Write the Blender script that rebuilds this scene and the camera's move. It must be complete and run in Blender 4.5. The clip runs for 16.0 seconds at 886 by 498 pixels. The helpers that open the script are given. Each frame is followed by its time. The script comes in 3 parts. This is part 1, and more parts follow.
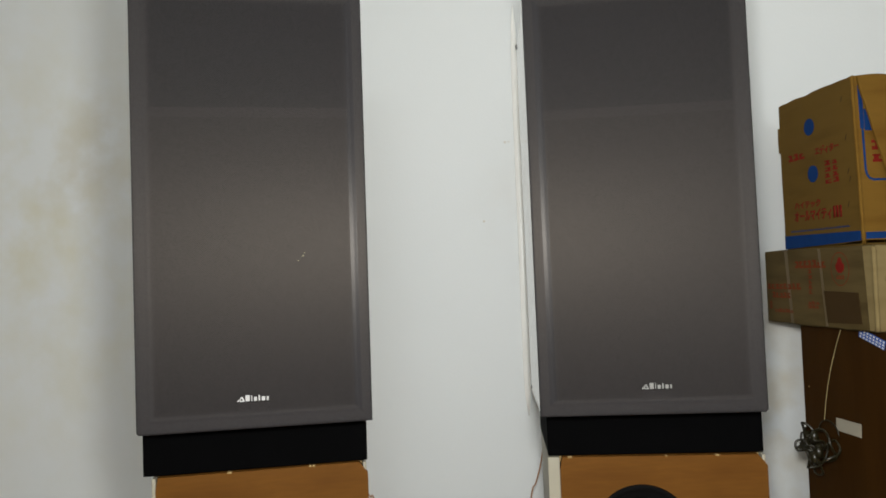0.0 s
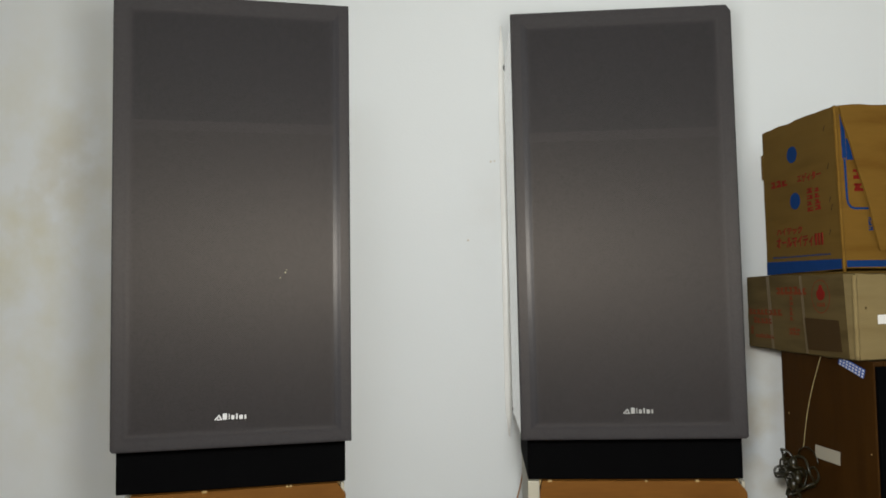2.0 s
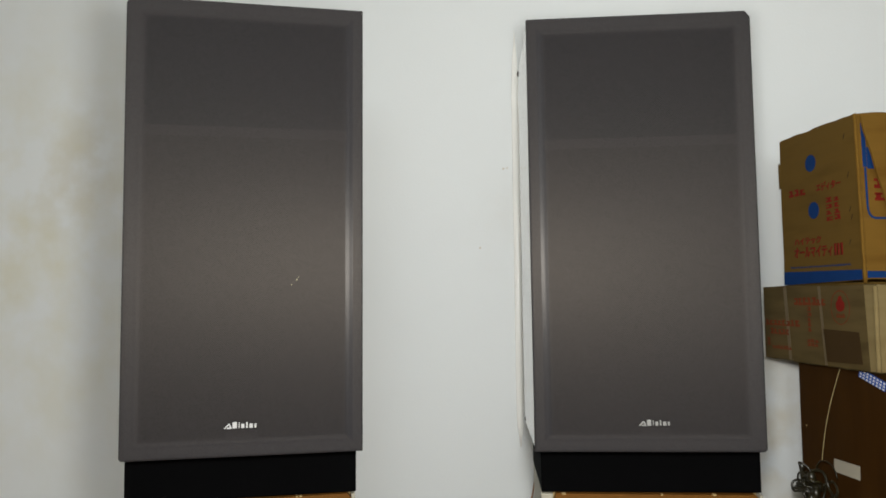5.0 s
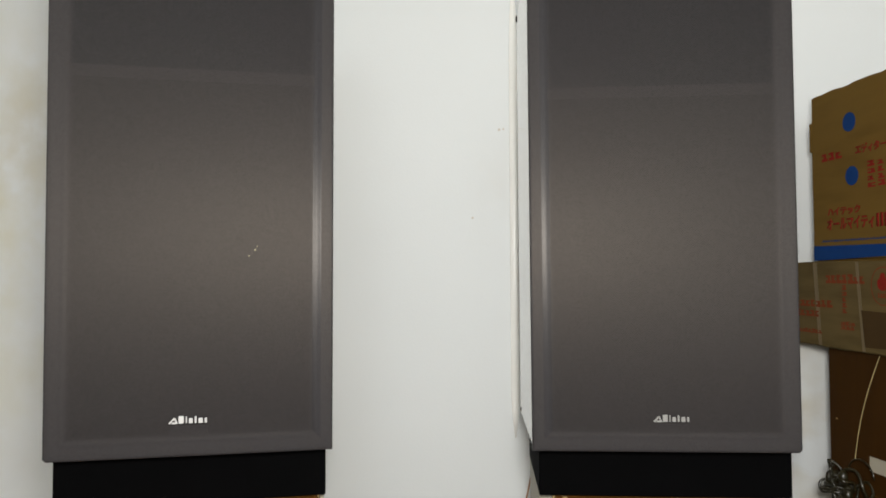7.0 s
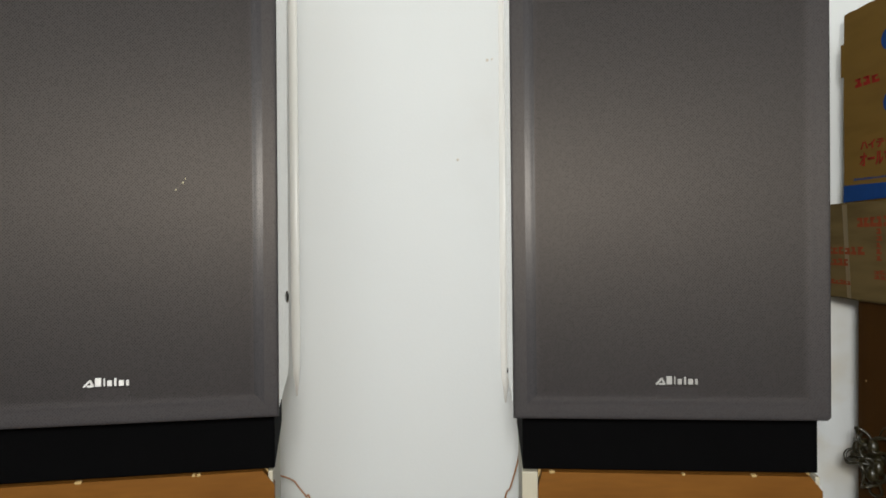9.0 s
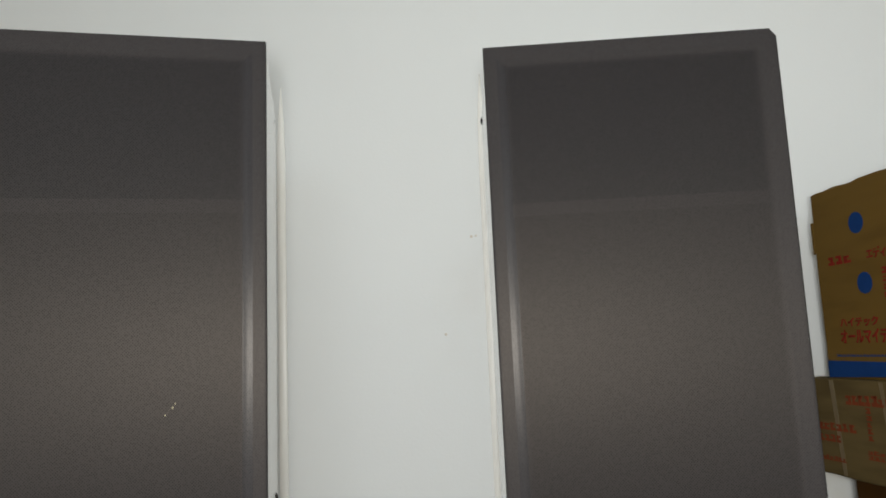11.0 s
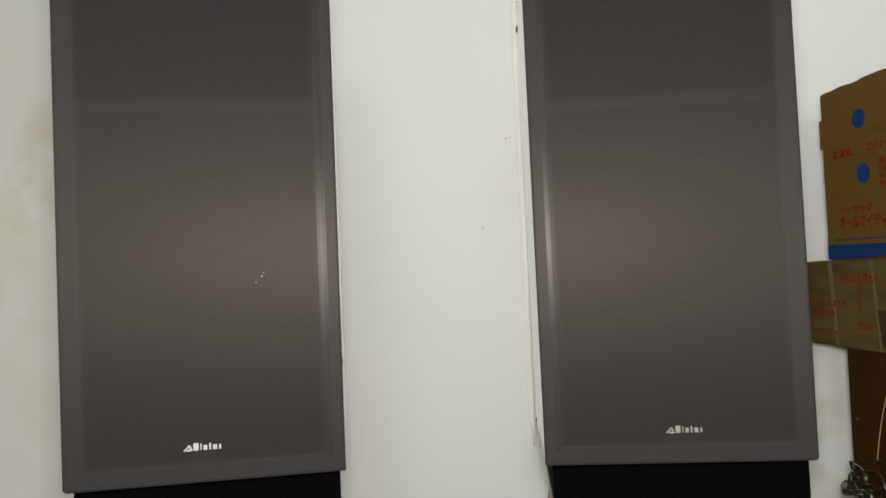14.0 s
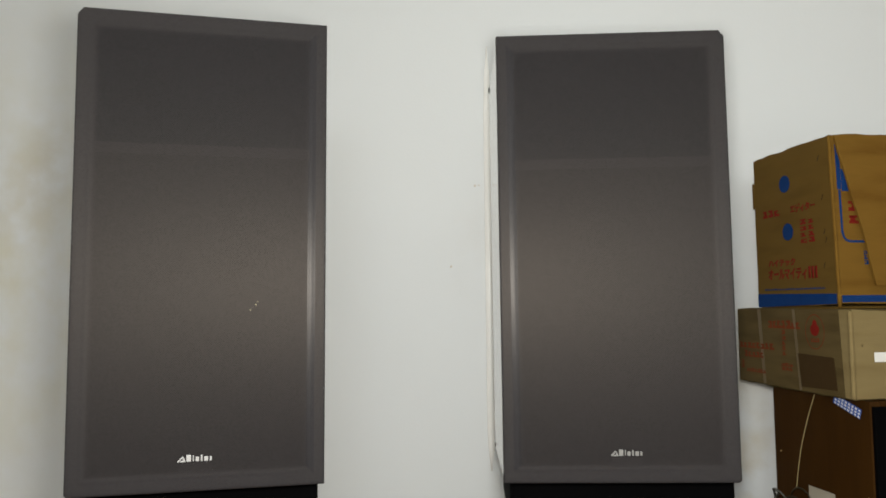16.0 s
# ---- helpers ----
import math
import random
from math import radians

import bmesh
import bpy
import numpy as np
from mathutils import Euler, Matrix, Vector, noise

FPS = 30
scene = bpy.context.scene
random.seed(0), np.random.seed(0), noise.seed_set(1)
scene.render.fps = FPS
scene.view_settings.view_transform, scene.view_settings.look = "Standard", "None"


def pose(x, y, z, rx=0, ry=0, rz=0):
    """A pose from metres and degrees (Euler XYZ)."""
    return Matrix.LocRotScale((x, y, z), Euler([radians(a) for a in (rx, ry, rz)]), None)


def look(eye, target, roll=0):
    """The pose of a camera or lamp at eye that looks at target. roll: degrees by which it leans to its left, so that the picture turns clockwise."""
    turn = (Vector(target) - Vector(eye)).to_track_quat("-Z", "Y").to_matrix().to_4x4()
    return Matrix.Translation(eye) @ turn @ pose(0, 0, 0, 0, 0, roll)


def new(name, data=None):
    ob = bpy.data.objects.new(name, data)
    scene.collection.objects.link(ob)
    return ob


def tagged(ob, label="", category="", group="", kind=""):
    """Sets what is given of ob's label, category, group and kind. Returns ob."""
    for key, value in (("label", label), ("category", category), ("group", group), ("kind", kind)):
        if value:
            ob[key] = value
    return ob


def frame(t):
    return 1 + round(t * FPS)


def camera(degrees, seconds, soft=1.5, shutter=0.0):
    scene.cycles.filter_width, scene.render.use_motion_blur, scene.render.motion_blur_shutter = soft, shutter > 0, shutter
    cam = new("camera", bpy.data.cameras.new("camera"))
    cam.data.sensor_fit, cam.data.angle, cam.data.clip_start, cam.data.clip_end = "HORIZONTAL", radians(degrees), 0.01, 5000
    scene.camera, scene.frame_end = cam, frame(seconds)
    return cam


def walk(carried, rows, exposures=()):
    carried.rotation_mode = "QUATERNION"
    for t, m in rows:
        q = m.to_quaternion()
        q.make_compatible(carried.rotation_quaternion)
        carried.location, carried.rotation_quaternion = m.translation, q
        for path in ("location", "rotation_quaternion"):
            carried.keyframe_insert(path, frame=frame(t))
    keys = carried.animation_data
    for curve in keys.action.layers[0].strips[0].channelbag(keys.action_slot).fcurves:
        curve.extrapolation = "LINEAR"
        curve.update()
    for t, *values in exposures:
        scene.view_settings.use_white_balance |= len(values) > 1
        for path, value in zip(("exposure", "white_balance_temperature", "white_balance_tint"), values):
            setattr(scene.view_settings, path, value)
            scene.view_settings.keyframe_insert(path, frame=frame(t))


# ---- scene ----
cam = camera(61.78, 16.0, soft=1.7)
PATH = [
    (0, (0.0744, 0.0001, 1.3011), (-0.2765, 1.9678, 1.3708), -2.16),
    (0.5, (0.0782, 0.0016, 1.3028), (-0.2546, 1.9720, 1.3867), -1.99),
    (1, (0.0782, 0.0014, 1.3106), (-0.2285, 1.9743, 1.4272), -1.61),
    (1.5, (0.0698, -0.0009, 1.3105), (-0.2502, 1.9700, 1.4247), -0.96),
    (2, (0.0735, 0.0060, 1.3111), (-0.2327, 1.9795, 1.4179), -1.00),
    (2.5, (0.0696, 0.0105, 1.3109), (-0.2253, 1.9862, 1.4098), -1.02),
    (3, (0.0706, 0.0157, 1.3130), (-0.2278, 1.9907, 1.4161), -0.39),
    (3.5, (0.0692, 0.0182, 1.3212), (-0.2317, 1.9934, 1.4110), -0.47),
    (4, (0.0676, 0.0195, 1.3146), (-0.2509, 1.9909, 1.4250), -0.67),
    (4.2, (0.0678, 0.0164, 1.3115), (-0.2531, 1.9871, 1.4276), -0.67),
    (6.3, (0.0463, 0.0931, 1.3172), (-0.2945, 2.0595, 1.4470), -0.86),
    (6.5, (0.0473, 0.1321, 1.3012), (-0.3004, 2.0989, 1.4030), -1.27),
    (7, (0.0475, 0.1991, 1.3093), (-0.2672, 2.1731, 1.3727), -0.26),
    (7.5, (0.0661, 0.2753, 1.3078), (-0.2853, 2.2442, 1.3180), 0.74),
    (8, (0.0557, 0.2904, 1.2786), (-0.3017, 2.2582, 1.2619), -0.38),
    (8.2, (0.0598, 0.3061, 1.2710), (-0.2930, 2.2744, 1.2372), -0.19),
    (10.3, (0.0810, 0.4113, 1.3363), (-0.2099, 2.3894, 1.3863), -1.66),
    (10.5, (0.0723, 0.3872, 1.3702), (-0.2003, 2.3665, 1.4599), -1.56),
    (11, (0.0789, 0.3506, 1.3930), (-0.2183, 2.3090, 1.6691), -2.32),
    (11.5, (0.0692, 0.3174, 1.4060), (-0.2285, 2.2647, 1.7515), -1.83),
    (12, (0.0681, 0.2998, 1.4111), (-0.2855, 2.2397, 1.7451), -1.49),
    (12.5, (0.0628, 0.2930, 1.4050), (-0.3036, 2.2412, 1.6703), -1.79),
    (13, (0.0675, 0.2832, 1.3963), (-0.3338, 2.2374, 1.5389), -1.90),
    (13.5, (0.0728, 0.2461, 1.3521), (-0.2995, 2.2070, 1.4801), -1.15),
    (14, (0.0754, 0.2001, 1.3396), (-0.3023, 2.1633, 1.3960), -2.47),
    (14.5, (0.0680, 0.1179, 1.3437), (-0.2852, 2.0854, 1.4076), -0.41),
    (15, (0.0672, 0.0847, 1.3465), (-0.2580, 2.0558, 1.4407), -0.43),
    (15.5, (0.0689, 0.0767, 1.3387), (-0.2117, 2.0547, 1.4330), -0.70),
    (16, (0.0724, 0.0643, 1.3407), (-0.1933, 2.0411, 1.4879), -0.52),
]
# seconds, stops, kelvin, tint: the shot turns a little warmer on the way
EXPOSURES = [(0, 0.06, 6500, 10), (4, 0.08, 6500, 10), (6.5, 0.17, 6580, 11), (7.5, 0.34, 6620, 11.5), (8.2, 0.35, 6600, 11),
             (10.5, 0.09, 6500, 10), (12, -0.14, 6580, 11), (13.5, 0.08, 6750, 11.5), (14.5, 0.12, 6780, 11.5), (16, 0.06, 6650, 10.5)]
walk(cam, [(t, look(eye, target, roll)) for t, eye, target, roll in PATH], EXPOSURES)

# ---- light ----
world = bpy.data.worlds.new("world")
scene.world = world
world.use_nodes = True
world.node_tree.nodes["Background"].inputs[0].default_value = (0.5, 0.55, 0.6, 1)
world.node_tree.nodes["Background"].inputs[1].default_value = 0.02
scene.view_settings.exposure = 0.0

# light of an assumed ceiling lamp that is never in view
bulb = bpy.data.lights.new("assumed_ceiling_light", "POINT")
bulb.energy, bulb.shadow_soft_size, bulb.color = 31.0, 0.36, (0.91, 1.0, 1.06)
new("assumed_ceiling_light", bulb).location = (0.28, -2.05, 2.05)
# unseen light fixed near the lens, added in place of a camera torch
near_light = bpy.data.lights.new("near_lens_light", "POINT")
near_light.energy, near_light.shadow_soft_size, near_light.color = 45.0, 0.065, (1.0, 1.0, 0.96)
new("near_lens_light", near_light).location = (0.09, 0.20, 1.40)


# ---- materials ----
# plinth height, grille width and height of the grey loudspeakers
PH, GW, GH = 0.0768, 0.3748, 0.7322


def material(name, colour, rough=0.6, metal=0.0, vary=0.08, scale=12.0, bump=0.05, bump_scale=80.0, coat=0.0,
             second=None, second_scale=2.0, second_range=(0.5, 0.7), stretch=(1, 1, 1), spec=0.5):
    """Principled paint with a broad stain (second colour), fine mottling and fine relief, in object metres."""
    mat = bpy.data.materials.new(name)
    mat.use_nodes = True
    nt = mat.node_tree
    n, l = nt.nodes, nt.links
    bsdf = n["Principled BSDF"]
    bsdf.inputs["Roughness"].default_value = rough
    bsdf.inputs["Metallic"].default_value = metal
    bsdf.inputs["Coat Weight"].default_value = coat
    bsdf.inputs["Specular IOR Level"].default_value = spec
    tc = n.new("ShaderNodeTexCoord")
    mp = n.new("ShaderNodeMapping")
    mp.inputs["Scale"].default_value = stretch
    l.new(tc.outputs["Object"], mp.inputs[0])
    noise_a = n.new("ShaderNodeTexNoise")
    noise_a.inputs["Scale"].default_value = scale
    noise_a.inputs["Detail"].default_value = 6
    l.new(mp.outputs[0], noise_a.inputs[0])
    dark = tuple(c * (1 - vary) for c in colour) + (1,)
    light = tuple(min(1, c * (1 + vary)) for c in colour) + (1,)
    mix = n.new("ShaderNodeMix")
    mix.data_type = "RGBA"
    mix.inputs[6].default_value, mix.inputs[7].default_value = dark, light
    l.new(noise_a.outputs[0], mix.inputs[0])
    out = mix.outputs[2]
    if second:
        noise_b = n.new("ShaderNodeTexNoise")
        noise_b.inputs["Scale"].default_value = second_scale
        noise_b.inputs["Detail"].default_value = 4
        l.new(mp.outputs[0], noise_b.inputs[0])
        ramp = n.new("ShaderNodeMapRange")
        ramp.inputs[1].default_value, ramp.inputs[2].default_value = second_range
        l.new(noise_b.outputs[0], ramp.inputs[0])
        mix_b = n.new("ShaderNodeMix")
        mix_b.data_type = "RGBA"
        l.new(ramp.outputs[0], mix_b.inputs[0])
        l.new(out, mix_b.inputs[6])
        mix_b.inputs[7].default_value = (*second, 1)
        out = mix_b.outputs[2]
    l.new(out, bsdf.inputs["Base Color"])
    fine = n.new("ShaderNodeTexNoise")
    fine.inputs["Scale"].default_value = bump_scale
    fine.inputs["Detail"].default_value = 5
    l.new(mp.outputs[0], fine.inputs[0])
    bp = n.new("ShaderNodeBump")
    bp.inputs["Strength"].default_value = bump
    bp.inputs["Distance"].default_value = 0.002
    l.new(fine.outputs[0], bp.inputs["Height"])
    l.new(bp.outputs[0], bsdf.inputs["Normal"])
    return mat


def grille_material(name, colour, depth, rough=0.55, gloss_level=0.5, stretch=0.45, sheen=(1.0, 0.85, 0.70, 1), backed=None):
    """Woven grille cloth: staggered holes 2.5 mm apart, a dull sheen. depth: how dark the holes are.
    backed: the colour over the wooden frame; elsewhere the hollow's darkness is painted into the colour."""
    mat = material(name, colour, rough, 0.0, 0.06, 5, 0.0, 300, spec=0.3)
    n, l = mat.node_tree.nodes, mat.node_tree.links
    bsdf = n["Principled BSDF"]
    tc = n.new("ShaderNodeTexCoord")
    mp = n.new("ShaderNodeMapping")
    mp.inputs["Rotation"].default_value = (0, radians(45), 0)
    mp.inputs["Scale"].default_value = (1, 0.001, 1)
    l.new(tc.outputs["Object"], mp.inputs[0])
    vor = n.new("ShaderNodeTexVoronoi")
    vor.inputs["Scale"].default_value = 400
    vor.inputs["Randomness"].default_value = 0.32
    l.new(mp.outputs[0], vor.inputs[0])
    hole = n.new("ShaderNodeMapRange")
    hole.inputs[1].default_value, hole.inputs[2].default_value = 0.22, 0.42
    hole.inputs[3].default_value, hole.inputs[4].default_value = depth, 1.0
    l.new(vor.outputs["Distance"], hole.inputs[0])
    old = bsdf.inputs["Base Color"].links[0].from_socket
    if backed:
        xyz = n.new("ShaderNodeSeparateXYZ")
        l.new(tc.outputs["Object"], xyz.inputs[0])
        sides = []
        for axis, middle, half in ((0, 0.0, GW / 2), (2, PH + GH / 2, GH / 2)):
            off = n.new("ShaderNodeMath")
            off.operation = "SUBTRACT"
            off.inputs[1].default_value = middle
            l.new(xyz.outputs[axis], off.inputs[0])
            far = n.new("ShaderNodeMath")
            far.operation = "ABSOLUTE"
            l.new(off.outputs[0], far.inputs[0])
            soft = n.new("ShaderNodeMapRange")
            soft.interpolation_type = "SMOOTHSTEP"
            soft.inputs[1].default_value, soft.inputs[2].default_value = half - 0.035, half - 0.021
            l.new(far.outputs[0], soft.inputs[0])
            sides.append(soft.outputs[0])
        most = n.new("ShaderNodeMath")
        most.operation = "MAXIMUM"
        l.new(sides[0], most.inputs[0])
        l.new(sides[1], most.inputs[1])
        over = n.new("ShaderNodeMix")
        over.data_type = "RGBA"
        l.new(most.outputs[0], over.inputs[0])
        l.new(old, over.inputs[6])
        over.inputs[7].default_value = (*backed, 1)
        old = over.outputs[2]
    mul = n.new("ShaderNodeMix")
    mul.data_type, mul.blend_type = "RGBA", "MULTIPLY"
    mul.inputs[0].default_value = 1.0
    l.new(old, mul.inputs[6])
    l.new(hole.outputs[0], mul.inputs[7])
    l.new(mul.outputs[2], bsdf.inputs["Base Color"])
    along = n.new("ShaderNodeCombineXYZ")
    along.inputs[0].default_value = 1.0
    l.new(along.outputs[0], bsdf.inputs["Tangent"])
    bsdf.inputs["Anisotropic"].default_value = stretch
    bsdf.inputs["Specular Tint"].default_value = sheen
    gloss = n.new("ShaderNodeMath")
    gloss.operation = "MULTIPLY"
    gloss.inputs[1].default_value = gloss_level
    l.new(hole.outputs[0], gloss.inputs[0])
    l.new(gloss.outputs[0], bsdf.inputs["Specular IOR Level"])
    return mat


def wall_material():
    """Off-white wall paint: old brownish smudges, fainter toned patches, and warm bounced light painted in by the
    boxes.
    """
    mat = material("wall_paint", (0.746, 0.773, 0.782), 0.75, 0, 0.025, 3.0, 0.12, 160)
    n, l = mat.node_tree.nodes, mat.node_tree.links
    bsdf = n["Principled BSDF"]
    tc = n.new("ShaderNodeTexCoord")
    out = bsdf.inputs["Base Color"].links[0].from_socket
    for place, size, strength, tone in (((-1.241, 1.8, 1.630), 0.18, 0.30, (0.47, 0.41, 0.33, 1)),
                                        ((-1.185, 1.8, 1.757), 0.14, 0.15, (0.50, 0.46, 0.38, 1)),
                                        # faint darker patch left of the right loudspeaker
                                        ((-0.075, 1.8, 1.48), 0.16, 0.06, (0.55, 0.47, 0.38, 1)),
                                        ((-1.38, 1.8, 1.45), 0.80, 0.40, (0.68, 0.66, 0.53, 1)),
                                        # warm light bounced off the boxes, painted into the wall's colour
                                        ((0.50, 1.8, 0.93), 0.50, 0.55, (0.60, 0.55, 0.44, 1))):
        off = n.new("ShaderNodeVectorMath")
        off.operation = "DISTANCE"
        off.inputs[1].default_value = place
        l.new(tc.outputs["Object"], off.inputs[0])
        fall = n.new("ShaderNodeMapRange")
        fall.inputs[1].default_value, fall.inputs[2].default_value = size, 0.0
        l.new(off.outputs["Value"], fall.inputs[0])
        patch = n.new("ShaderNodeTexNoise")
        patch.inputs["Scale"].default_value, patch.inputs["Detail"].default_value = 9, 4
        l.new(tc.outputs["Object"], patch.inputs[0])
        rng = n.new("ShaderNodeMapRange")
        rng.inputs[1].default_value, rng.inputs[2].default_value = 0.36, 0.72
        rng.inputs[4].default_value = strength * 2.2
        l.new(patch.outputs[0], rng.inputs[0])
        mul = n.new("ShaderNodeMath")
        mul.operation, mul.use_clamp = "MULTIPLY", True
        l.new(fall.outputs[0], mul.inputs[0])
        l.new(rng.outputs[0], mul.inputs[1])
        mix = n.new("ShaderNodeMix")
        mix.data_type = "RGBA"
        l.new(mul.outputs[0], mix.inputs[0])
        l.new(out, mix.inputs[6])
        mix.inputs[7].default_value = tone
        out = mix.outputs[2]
    l.new(out, bsdf.inputs["Base Color"])
    return mat


WALL = wall_material()
PLAIN = material("room_paint", (0.78, 0.78, 0.75), 0.8, 0, 0.05, 2.0, 0.1, 120)
FLOOR = material("floor_boards", (0.22, 0.13, 0.07), 0.45, 0, 0.25, 6, 0.1, 60, stretch=(1, 8, 1))
# hollow's darkness painted into OPEN; darker, cooler tone above the crossbar
OPEN, ABOVE_BAR, OVER_FRAME = (0.0212, 0.0205, 0.0228), (0.0180, 0.0182, 0.0214), (0.0325, 0.0315, 0.0345)
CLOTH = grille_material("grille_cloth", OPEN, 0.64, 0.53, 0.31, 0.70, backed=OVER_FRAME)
CLOTH_UPPER = grille_material("upper_grille_cloth", ABOVE_BAR, 0.64, 0.53, 0.31, 0.70, backed=OVER_FRAME)
CLOTH_GLOSSY = grille_material("glossy_grille_cloth", OPEN, 0.64, 0.31, 0.125, 0.0, (1.0, 0.92, 0.84, 1), backed=OVER_FRAME)
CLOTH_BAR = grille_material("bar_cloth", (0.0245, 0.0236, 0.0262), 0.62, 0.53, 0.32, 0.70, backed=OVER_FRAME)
BLACK = material("black_paint", (0.0018, 0.0018, 0.0020), 0.8, 0, 0.2, 20, 0.05, 200, spec=0.02)
GAP = material("black_baffle", (0.006, 0.006, 0.006), 0.8, 0, 0.2, 20, 0.05, 200, spec=0.2)
# white paint stands in for the wall mirrored in the glossy sides
SIDE = material("mirrored_wall_white", (0.66, 0.65, 0.62), 0.10, 0, 0.04, 6, 0.02, 60, coat=0.3)
SILVER = material("silver_badge", (0.66, 0.66, 0.66), 0.30, 0.35, 0.05, 60, 0.02, 300)
# same metal, with the right badge's weaker reflection put into the colour
SHADED_SILVER = material("shaded_silver_badge", (0.34, 0.34, 0.33), 0.35, 0.35, 0.05, 60, 0.02, 300)
HAIR = material("grey_hair", (0.09, 0.085, 0.065), 0.9, 0, 0.1, 200, 0.1, 300)
LINT = material("pale_lint", (0.26, 0.24, 0.16), 0.9, 0, 0.1, 200, 0.1, 300)
PLY = material("orange_plywood", (0.132, 0.054, 0.0095), 0.5, 0, 0.18, 14, 0.12, 90, stretch=(2, 2, 14),
               second=(0.100, 0.039, 0.0068), second_scale=3.0, second_range=(0.45, 0.8), spec=0.08)
CREAM = material("cream_panel", (0.34, 0.315, 0.245), 0.55, 0, 0.08, 8, 0.08, 90)
CHIP = material("raw_chipboard", (0.36, 0.25, 0.11), 0.9, 0, 0.2, 60, 0.3, 200, spec=0.08)
CONE = material("black_cone", (0.004, 0.004, 0.004), 0.8, 0, 0.2, 20, 0.1, 200, spec=0.06)
# carton sides darker, fronts brighter: the fall of light is in these colours
CARD = material("shaded_ochre_cardboard", (0.113, 0.066, 0.0145), 0.8, 0, 0.10, 9, 0.15, 120, stretch=(1, 1, 6),
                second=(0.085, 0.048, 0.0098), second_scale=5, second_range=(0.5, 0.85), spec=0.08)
CARD_PALE = material("shaded_grey_cardboard", (0.094, 0.067, 0.0265), 0.70, 0, 0.16, 9, 0.15, 120, stretch=(1, 1, 6),
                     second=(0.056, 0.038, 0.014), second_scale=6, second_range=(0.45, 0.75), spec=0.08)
CARD_LIGHT = material("lit_pale_cardboard", (0.212, 0.160, 0.072), 0.8, 0, 0.10, 12, 0.22, 120, stretch=(1, 1, 5), spec=0.08,
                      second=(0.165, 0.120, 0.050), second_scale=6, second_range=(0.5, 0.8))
CARD_FRONT = material("lit_ochre_cardboard", (0.158, 0.084, 0.0140), 0.8, 0, 0.12, 14, 0.25, 120, stretch=(1, 1, 5), spec=0.08,
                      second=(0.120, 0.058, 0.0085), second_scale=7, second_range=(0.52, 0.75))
RED = material("red_print", (0.165, 0.012, 0.008), 0.8, 0, 0.25, 90, 0.05, 200, spec=0.08)
RED_FAINT = material("faded_red_print", (0.15, 0.032, 0.012), 0.8, 0, 0.25, 90, 0.05, 200, spec=0.08)
BLUE = material("blue_print", (0.006, 0.032, 0.125), 0.75, 0, 0.15, 60, 0.05, 200, spec=0.08)
PATCH = material("brown_label", (0.046, 0.027, 0.0105), 0.6, 0, 0.15, 30, 0.05, 200, spec=0.08)
TAPE = material("clear_tape", (0.115, 0.085, 0.043), 0.3, 0, 0.06, 30, 0.05, 100, coat=0.4)
WALNUT = material("walnut_veneer", (0.041, 0.0172, 0.0036), 0.42, 0, 0.3, 10, 0.08, 70, stretch=(6, 6, 0.8), spec=0.06,
                  second=(0.030, 0.0122, 0.0026), second_scale=4, second_range=(0.4, 0.8))
PAPER = material("white_paper", (0.36, 0.33, 0.26), 0.8, 0, 0.06, 40, 0.05, 200)
STRING = material("straw_string", (0.34, 0.27, 0.12), 0.8, 0, 0.2, 200, 0.2, 500)
CABLE = material("olive_cable", (0.016, 0.013, 0.0045), 0.32, 0, 0.2, 60, 0.05, 200, coat=0.15)
COPPER = material("brown_wire", (0.34, 0.16, 0.07), 0.4, 0, 0.2, 90, 0.05, 200)
BRASS = material("brass_pin", (0.7, 0.55, 0.25), 0.3, 1.0, 0.1, 90, 0.02, 200)
TAPE_BLUE = material("blue_tape", (0.03, 0.09, 0.36), 0.5, 0, 0.1, 60, 0.05, 200)
# white of the strips that stand in for reflected light on the wall
LIGHT_BAND = material("light_band_white", (0.96, 0.96, 0.93), 0.3, 0, 0.02, 20, 0.02, 100)
SPOT = material("rusty_spot", (0.62, 0.58, 0.52), 0.8, 0, 0.2, 200, 0.02, 100)
WHITE = material("white_plastic", (0.75, 0.75, 0.72), 0.45, 0, 0.04, 20, 0.03, 100)


# ---- mesh helpers ----
def part(name, bm, mat, parent=None, label="", smooth=False, closed=True):
    """Links a bmesh as one mesh object, under parent if given."""
    me = bpy.data.meshes.new(name)
    if closed:
        bmesh.ops.recalc_face_normals(bm, faces=bm.faces)
    bm.to_mesh(me)
    bm.free()
    for m in (mat if isinstance(mat, (list, tuple)) else [mat]):
        me.materials.append(m)
    if smooth:
        for p in me.polygons:
            p.use_smooth = True
    ob = new(name, me)
    if parent:
        ob.parent = parent
    if label:
        ob["label"] = label
    return ob


def thing(name, m, label, category, group="", kind=""):
    ob = new(name)
    ob.matrix_world = m
    ob.empty_display_size = 0.05
    return tagged(ob, label, category, group, kind)


def block(bm, lo, hi, bevel=0.0, segments=2):
    """A box between two corners, with rounded edges."""
    made = bmesh.ops.create_cube(bm, size=1)["verts"]
    c = [(a + b) / 2 for a, b in zip(lo, hi)]
    s = [b - a for a, b in zip(lo, hi)]
    for v in made:
        v.co = Vector([c[i] + v.co[i] * s[i] for i in range(3)])
    if bevel:
        edges = list({e for v in made for e in v.link_edges})
        bmesh.ops.bevel(bm, geom=edges, offset=bevel, segments=segments, affect="EDGES", profile=0.5)
    return bm


